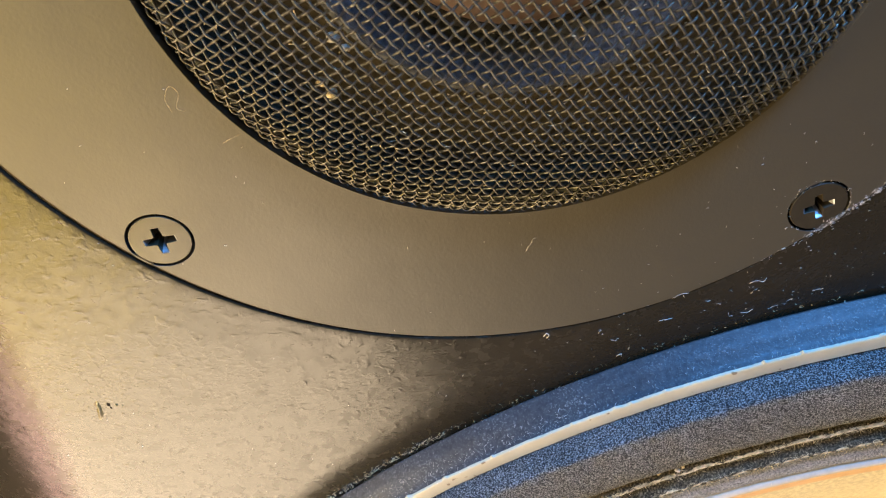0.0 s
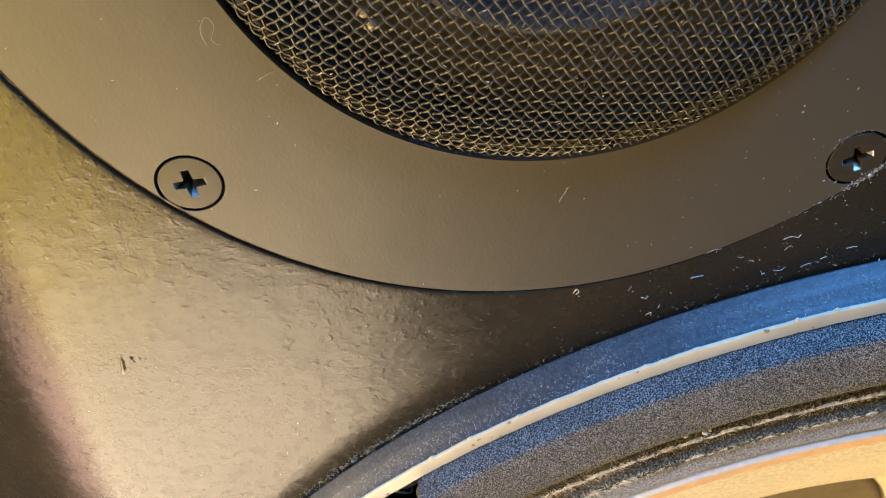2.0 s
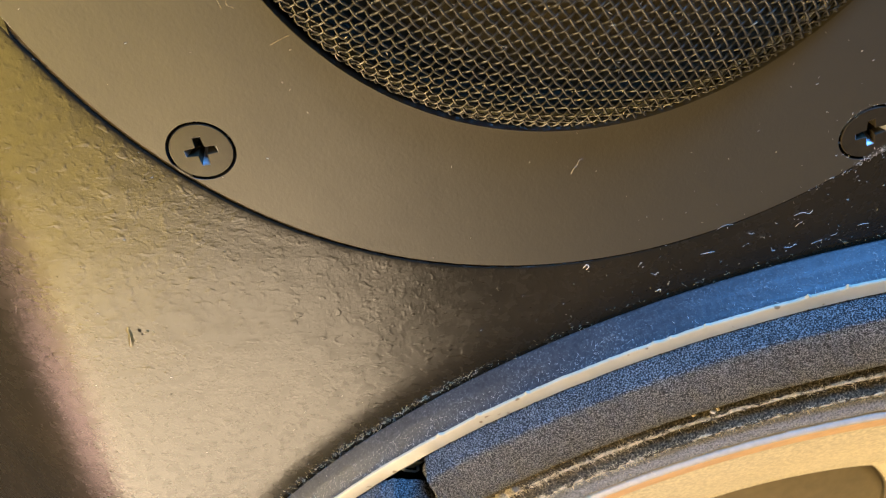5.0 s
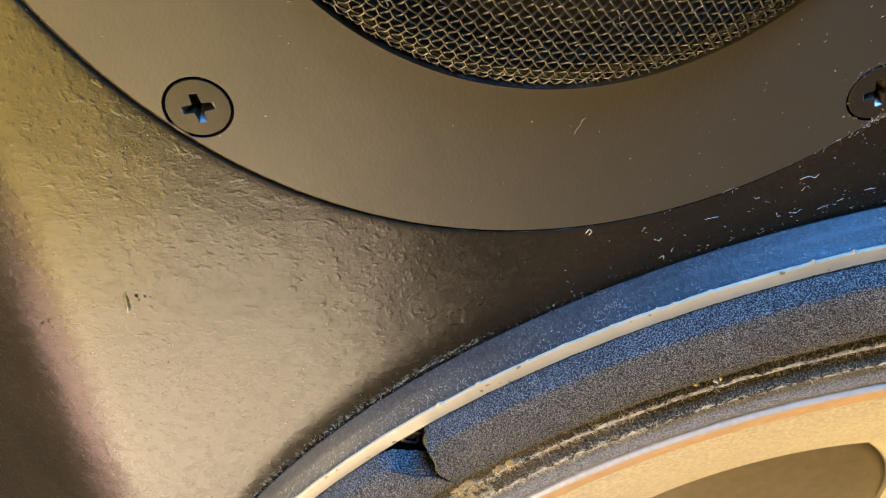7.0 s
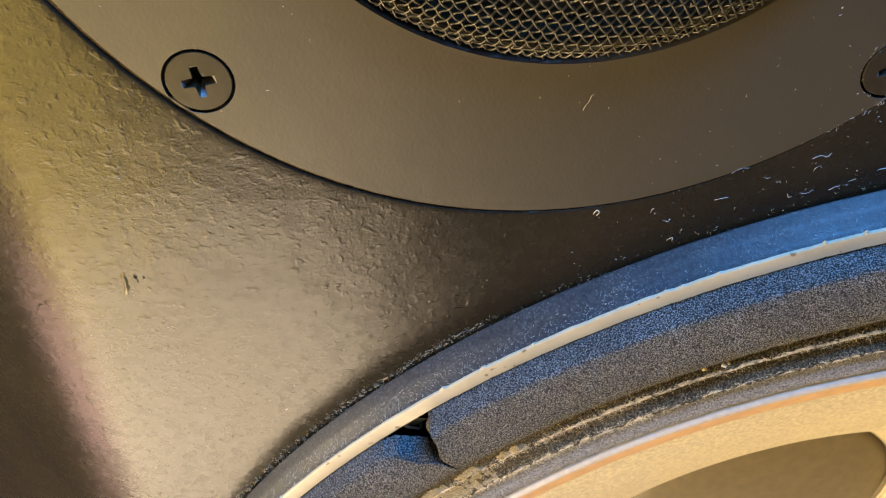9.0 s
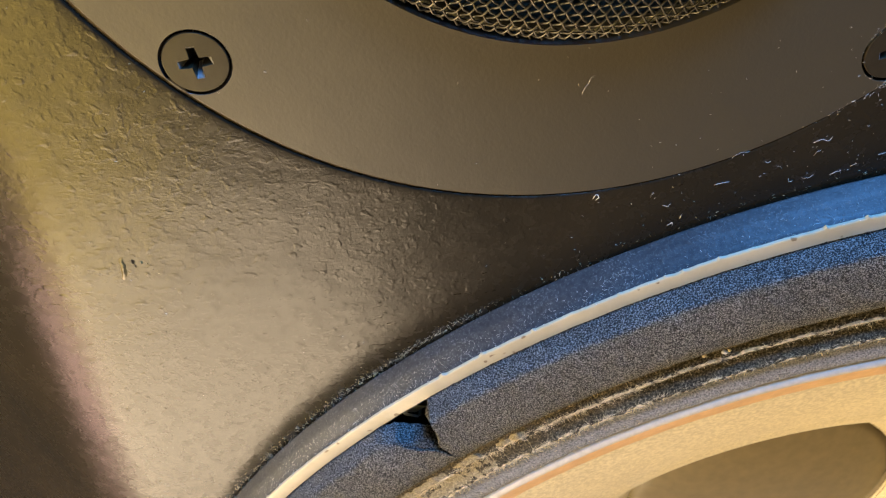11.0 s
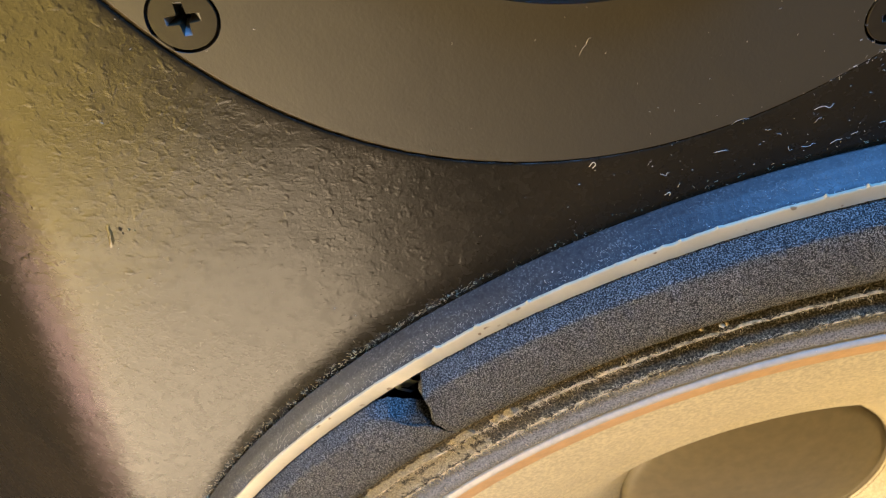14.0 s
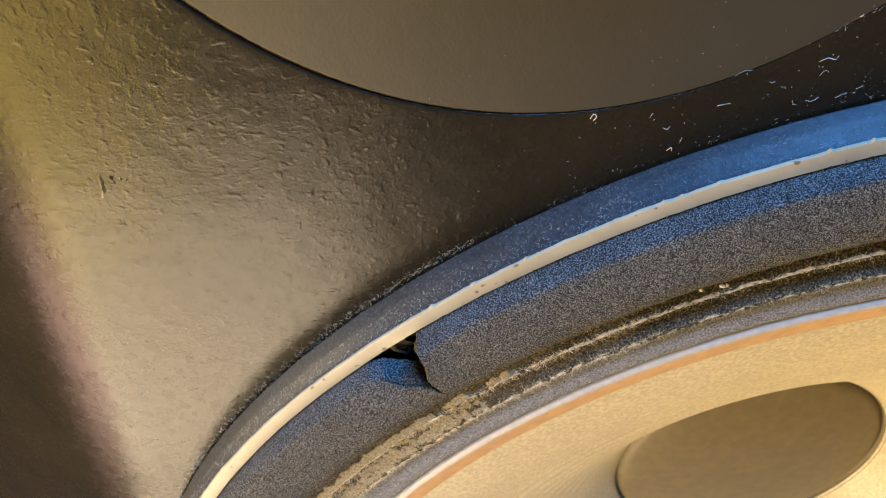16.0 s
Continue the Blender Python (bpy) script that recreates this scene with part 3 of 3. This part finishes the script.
    part("cone", bm, CONE, ring, "golden tan flared woofer cone")
    bm = bmesh.new()
    lathe(bm, WC, smooth_profile([(3.50, 3.24), (3.47, 3.36), (3.40, 3.42), (3.33, 3.36), (3.1, 3.25), (2.2, 3.10), (1.2, 3.03), (0.4, 3.0), (0.01, 3.0)], 4), 240, skew=0.54)
    part("dust_cap", bm, CAP, ring, "brown dust cap in the middle of the cone")
    # basket under the foam, coloured as dark as the shaded cavity behind the tear
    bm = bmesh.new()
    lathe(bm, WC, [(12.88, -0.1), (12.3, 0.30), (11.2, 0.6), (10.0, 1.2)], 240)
    part("basket", bm, DARK, ring, "basket under the surround, near-black like the cavity")
    # a lug of the basket, seen through the tear
    bm = bmesh.new()
    lathe(bm, WC, rounded([(12.80, 0.3), (12.80, -0.36), (12.72, -0.40), (12.50, -0.30), (12.46, 0.3)], 0.04, 3), 12, 131.75, 132.65)
    lathe(bm, WC, rounded([(12.82, 0.3), (12.82, -0.44), (12.74, -0.46), (12.46, -0.36), (12.44, 0.3)], 0.03, 3), 6, 132.40, 132.68)
    part("basket_lug", bm, METAL, ring, "grey metal lug of the basket")
    return ring


def tear(r):
    """The angles, in degrees, between which the foam is missing at a radius."""
    low = ((11.90, 131.71), (12.08, 131.72), (12.26, 131.66), (12.38, 131.50), (12.45, 131.35), (12.50, 131.08), (12.56, 130.90), (12.69, 130.68), (12.90, 130.38))
    high = ((11.90, 131.73), (12.18, 131.95), (12.33, 132.3), (12.45, 133.0), (12.75, 133.6), (12.9, 134.6))
    out = []
    for rows in (low, high):
        out.append(float(np.interp(r, [p[0] for p in rows], [p[1] for p in rows])))
    return out


WOOFER = woofer()


# ---- dust and lint ----
def lint(name, label, count, spot, size, mat, seed, thick=0.00003):
    """count short curled fibres; spot(rng) gives a place and the surface's normal."""
    rng = random.Random(seed)
    bm = bmesh.new()
    for _ in range(count):
        p, n = spot(rng)
        n = n.normalized()
        u = n.orthogonal().normalized()
        u = Matrix.Rotation(rng.uniform(0, math.tau), 3, n) @ u
        v = n.cross(u)
        length = size * rng.uniform(0.4, 1.6)
        bend = rng.uniform(-1.6, 1.6)
        lift = rng.uniform(0.0, 0.35)
        k = 5
        pts, here, ang = [], p + n * thick, 0.0
        for i in range(k):
            pts.append(here.copy())
            here = here + (u * math.cos(ang) + v * math.sin(ang)) * (length / k) + n * (length / k * lift * math.sin(i * 0.9))
            ang += bend / k + rng.uniform(-0.3, 0.3)
        tube(bm, pts, thick * rng.uniform(0.6, 1.3), 4, True)
    ob = finish(name, bm, mat)
    return tagged(ob, label=label, category="dust", kind="stuff")


def on_baffle(rng):
    while True:
        x, z = rng.uniform(-5.6, 6.5), rng.uniform(-9, 2)
        d = math.hypot(x - WC[0], z - WC[1])
        t = math.hypot(x, z)
        if d < 13.3 or t < 3.3:
            continue
        w = 0.05 + (0.9 if t > TR else 0.35) * max(0, min(1, (x + 0.5) / 3)) * (1 if z < -2 else 0.3)
        if rng.random() < w:
            return cm(x, -0.006, z), Vector((0, -1, 0))


def on_rim(rng):
    a = radians(rng.choice((rng.uniform(75, 172), rng.uniform(118, 165), rng.uniform(128, 165))))
    s = rng.random()
    r, y = 13.24 - 0.08 * min(1, s * 2) - 0.09 * max(0, s * 2 - 1), -0.04 - 0.44 * s
    return cm(WC[0] + r * math.cos(a), y, WC[1] + r * math.sin(a)), Vector((math.cos(a), -0.3, math.sin(a)))


def at_joint(rng):
    a = radians(rng.choice((rng.gauss(130, 3), rng.gauss(131, 5), rng.gauss(146, 9), rng.gauss(146, 9), rng.uniform(95, 165))))
    r = 13.245 + abs(rng.gauss(0, 0.045))
    return cm(WC[0] + r * math.cos(a), -0.008, WC[1] + r * math.sin(a)), Vector((0, -1, 0.4))


def in_grooves(rng):
    a = radians(rng.choice((rng.uniform(82, 150), rng.uniform(118, 150))))
    r, y, wide = rng.choice(((11.46, -0.665, 0.015), (11.46, -0.665, 0.015), (11.46, -0.665, 0.015), (11.0, -0.615, 0.015), (11.0, -0.615, 0.015), (11.0, -0.615, 0.015), (11.22, -0.46, 0.07), (11.60, -0.58, 0.03), (10.5, -0.51, 0.06)))
    r += rng.gauss(0, wide)
    return cm(WC[0] + r * math.cos(a), y - 0.01, WC[1] + r * math.sin(a)), Vector((0.3 * math.cos(a), -1, 0.3 * math.sin(a)))


lint("baffle_dust", "pale dust specks and short fibres on the black paint", 380, on_baffle, 0.00024, GREY_LINT, 3, 0.000022)
lint("rim_dust", "fine pale fibres on the woofer rim", 2400, on_rim, 0.00045, GREY_LINT, 4, 0.000011)
lint("joint_lint", "tan lint caught where the rim meets the baffle", 800, at_joint, 0.0004, LINT, 5, 0.000011)
lint("groove_lint", "tan lint caught in the grooves of the surround", 5600, in_grooves, 0.0008, LINT, 6, 0.000015)


def on_matted(rng):
    a = radians(121 + 34 * math.sqrt(rng.random()))
    r = rng.choice((rng.uniform(11.03, 11.43), rng.uniform(11.49, 11.76), rng.uniform(10.4, 10.95)))
    y = -0.62 if r > 11.0 else -0.50
    return cm(WC[0] + r * math.cos(a), y, WC[1] + r * math.sin(a)), Vector((0.3 * math.cos(a), -1, 0.3 * math.sin(a)))


def on_gasket_edge(rng):
    a = radians(rng.uniform(80, 168))
    return cm(WC[0] + 13.138 * math.cos(a), -0.57 + rng.uniform(-0.01, 0.02), WC[1] + 13.138 * math.sin(a)), Vector((math.cos(a), -0.6, math.sin(a)))


def on_plate_edge(rng):
    a = radians(rng.gauss(-42, 6))
    r = TR + rng.gauss(0.0, 0.025)
    return cm(TW[0] + r * math.cos(a), -0.006, TW[1] + r * math.sin(a)), Vector((0, -1, 0))


def on_screw_seat(rng):
    a, r = rng.uniform(0, math.tau), rng.gauss(0.333, 0.012)
    return cm(3.414 + r * math.cos(a), -0.005, -3.414 + r * math.sin(a)), Vector((0, -1, 0))


lint("matted_fibres", "short tan fibres on the lint in the grooves", 4200, on_matted, 0.0005, TAN, 11, 0.000013)
lint("gasket_fray", "pale frayed specks on the edge of the paper gasket", 110, on_gasket_edge, 0.00022, GREY_LINT, 12, 0.000032)
# pale flecks imitate the daylight that the plate's bevel catches
lint("edge_glint_flecks", "pale flecks on the worn edge of the tweeter plate, for caught daylight", 240, on_plate_edge, 0.00032, GREY_LINT, 13, 0.000018)
lint("screw_seat_flecks", "pale flecks in the seat round a screw", 40, on_screw_seat, 0.0003, GREY_LINT, 14, 0.000014)


def fibre(name, label, points, thick, mat):
    """One curled fibre lying on the paint; points are (x, z, lift) in centimetres."""
    bm = bmesh.new()
    pts = [Vector(p) for p in points]
    pts = [2 * pts[0] - pts[1]] + pts + [2 * pts[-1] - pts[-2]]
    line = []
    for p0, p1, p2, p3 in zip(pts, pts[1:], pts[2:], pts[3:]):
        for i in range(5):
            t = i / 5
            q = 0.5 * (2 * p1 + (p2 - p0) * t + (2 * p0 - 5 * p1 + 4 * p2 - p3) * t * t + (3 * p1 - p0 - 3 * p2 + p3) * t ** 3)
            line.append(cm(q.x, -0.007 - q.z, q.y))
    tube(bm, line, thick, 5, True)
    return tagged(finish(name, bm, mat), label=label, category="lint", group="loose fibres on the paint")


fibre("lint_fibre", "short pale kinked fibre on the tweeter plate", [(0.29, -3.82, 0), (0.31, -3.74, 0.01), (0.34, -3.71, 0), (0.35, -3.64, 0.01), (0.40, -3.63, 0)], 0.000024, GREY_LINT)
fibre("lint_fibre", "fine looped tan fibre on the tweeter plate", [(-2.99, -1.98, 0), (-3.02, -1.84, 0.01), (-2.96, -1.72, 0.01), (-2.90, -1.80, 0), (-2.94, -1.93, 0.01), (-2.86, -1.98, 0)], 0.000012, LINT)
fibre("lint_fibre", "fine tan fibre on the tweeter plate", [(-2.62, -2.32, 0), (-2.52, -2.26, 0.01), (-2.42, -2.22, 0)], 0.000013, LINT)
fibre("lint_fibre", "pale fibre caught at the edge of the tweeter plate", [(0.61, -5.17, 0), (0.64, -5.10, 0.01), (0.67, -5.13, 0.02), (0.64, -5.20, 0)], 0.00005, GREY_LINT)
fibre("lint_fibre", "straight pale fibre on the black paint", [(1.98, -5.02, 0), (2.06, -4.99, 0.01), (2.16, -4.98, 0)], 0.000028, GREY_LINT)
fibre("lint_fibre", "curled pale fibre on the black paint", [(2.94, -4.49, 0), (3.02, -4.44, 0.01), (3.10, -4.46, 0.01), (3.14, -4.40, 0)], 0.000026, GREY_LINT)
fibre("lint_fibre", "hooked pale fibre on the black paint", [(1.56, -5.60, 0), (1.61, -5.55, 0.01), (1.62, -5.62, 0.01)], 0.00004, GREY_LINT)


# loose fibres scattered on the dark paint between the drivers
for k, (x, z, long, turn) in enumerate(((3.04, -4.62, 0.10, 50), (3.04, -4.93, 0.16, 20), (3.35, -4.90, 0.13, 25), (1.29, -5.14, 0.08, 65), (1.49, -5.28, 0.10, 15), (1.70, -5.46, 0.08, 80),
                                        (2.66, -4.80, 0.07, -20), (2.51, -4.72, 0.07, 5), (3.82, -4.66, 0.13, 10), (2.17, -4.62, 0.20, 22), (2.85, -4.98, 0.09, -35), (3.52, -4.80, 0.08, 28))):
    c, n = math.cos(radians(turn)), math.sin(radians(turn))
    curl = (0.25, -0.3, 0.15)[k % 3]
    fibre("lint_fibre", "fine pale fibre lying on the black paint",
          [(x + long * (u * c - curl * v * n), z + long * (u * n + curl * v * c), 0.008 * v) for u, v in ((-0.5, 0), (-0.2, 0.5), (0.1, 0.6 if k % 2 else 1.0), (0.3, 0.2), (0.5, 0.5 * (k % 3)))], 0.000018 + 0.000004 * (k % 3), GREY_LINT)


def paint_scar(x, z):
    """A raised gouge in the paint with a thrown-up lip."""
    bm = bmesh.new()
    n, m = 18, 10
    rows = []
    for i in range(n + 1):
        row = []
        for j in range(m + 1):
            u, v = i / n * 2 - 1, j / m * 2 - 1
            fade = max(0, 1 - u * u) * max(0, 1 - v * v)
            h = 0.034 * fade * math.exp(-((v + 0.2 + 0.2 * noise.noise((u * 2, 3.0, 0.0))) / 0.30) ** 2) * (0.6 + 0.8 * abs(noise.noise((u * 3, v * 2, 7.0))))
            row.append(bm.verts.new(cm(x + v * 0.07 + u * 0.015 + 0.02 * noise.noise((u * 2, 1.0, 0.0)), 0.001 - h, z + u * 0.18)))
        rows.append(row)
    for a, b in zip(rows, rows[1:]):
        for j in range(m):
            four = (a[j], a[j + 1], b[j + 1], b[j])
            if max(-v.co.y for v in four) > 0.000035:
                bm.faces.new(four)
    bmesh.ops.delete(bm, geom=[v for v in bm.verts if not v.link_faces], context="VERTS")
    bmesh.ops.recalc_face_normals(bm, faces=bm.faces[:])
    part("paint_scar", bm, SCAR, speaker, "raised gouge in the black paint")


paint_scar(-4.68, -5.97)


def paint_chip(x, z, wide, high, mat, lift):
    """A small uneven chip in the paint: a pit or a raised flake."""
    bm = bmesh.new()
    rim = [cm(x + wide * math.cos(k * math.tau / 14) * (1 + 0.35 * noise.noise((k * 1.7, x, z))), -0.0012, z + high * math.sin(k * math.tau / 14) * (1 + 0.35 * noise.noise((k * 1.3, z, x)))) for k in range(14)]
    ring = [bm.verts.new(p) for p in rim]
    top = bm.verts.new(cm(x, -0.0012 - lift, z))
    for k in range(14):
        bm.faces.new((ring[k], ring[(k + 1) % 14], top))
    part("paint_chip", bm, mat, speaker, "chip in the black paint", smooth=False)


# pits are flat discs with a hollow's shade as colour; flakes are raised
paint_chip(-4.56, -5.865, 0.020, 0.034, DARK, 0.001)
paint_chip(-4.545, -5.93, 0.012, 0.020, DARK, 0.001)
paint_chip(-4.47, -5.88, 0.018, 0.022, SCAR, 0.016)
paint_chip(-4.41, -5.895, 0.012, 0.012, SCAR, 0.010)
paint_chip(-4.44, -7.045, 0.008, 0.018, DARK, 0.001)


def on_dome_ring(rng):
    a, r = rng.uniform(0, math.tau), rng.uniform(1.5, 2.9)
    y = 0.66 - 0.36 * (r - 1.5) / 0.5 if r < 2.0 else 0.36
    return cm(TI[0] + r * math.cos(a), y - 0.02, TI[1] + r * math.sin(a)), Vector((-0.5 * math.cos(a), -1, -0.5 * math.sin(a)))


def on_grille(rng):
    a, r = rng.uniform(0, math.tau), GRILLE_R * math.sqrt(rng.uniform(0.05, 0.98))
    x, z = r * math.cos(a), r * math.sin(a)
    return cm(GC[0] + x, dome_y(x, z) - 0.02, GC[1] + z), Vector((x * 0.3, -1, z * 0.3))


lint("tweeter_dust", "pale specks of dust behind the grille", 420, on_dome_ring, 0.0006, GREY_LINT, 8, 0.00003)
lint("grille_dust", "pale dust caught in the wire grille", 260, on_grille, 0.0005, LINT, 9, 0.000022)


def crumb(name, label, x, y, z, size, mat, seed):
    """A small irregular crumb."""
    bm = bmesh.new()
    bmesh.ops.create_icosphere(bm, subdivisions=2, radius=size)
    for v in bm.verts:
        v.co *= 1 + 0.45 * noise.noise(v.co / size * 1.3 + Vector((seed, 0, 0)))
        v.co.z *= 0.7
        v.co += cm(x, y, z)
    return tagged(finish(name, bm, mat), label=label, category="crumb", group="dust crumbs on the drivers")


crumb("dust_crumb", "pale tan crumb lying in the groove of the surround", 2.20, -0.66, -7.20, 0.00030, LINT, 1)
crumb("dust_crumb", "pale grey crumb on the foam surround", 2.42, -0.70, -7.10, 0.00034, GREY_LINT, 2)
crumb("dust_crumb", "tan crumb between the ridges of the surround", 2.55, -0.60, -7.19, 0.00028, LINT, 3)
crumb("dust_crumb", "yellow crumb caught behind the wire grille", -1.645, -0.30, -1.58, 0.00050, LINT, 4)
crumb("dust_crumb", "yellow crumb stuck in the wire grille", -1.585, -0.30, -1.687, 0.00055, LINT, 5)
crumb("dust_crumb", "pale blue-grey fluff caught behind the wire grille", -1.53, -0.22, -1.23, 0.00055, GREY_LINT, 6)
crumb("dust_crumb", "pale grey fluff stuck to the wire grille", -1.43, -0.25, -1.31, 0.00040, GREY_LINT, 7)
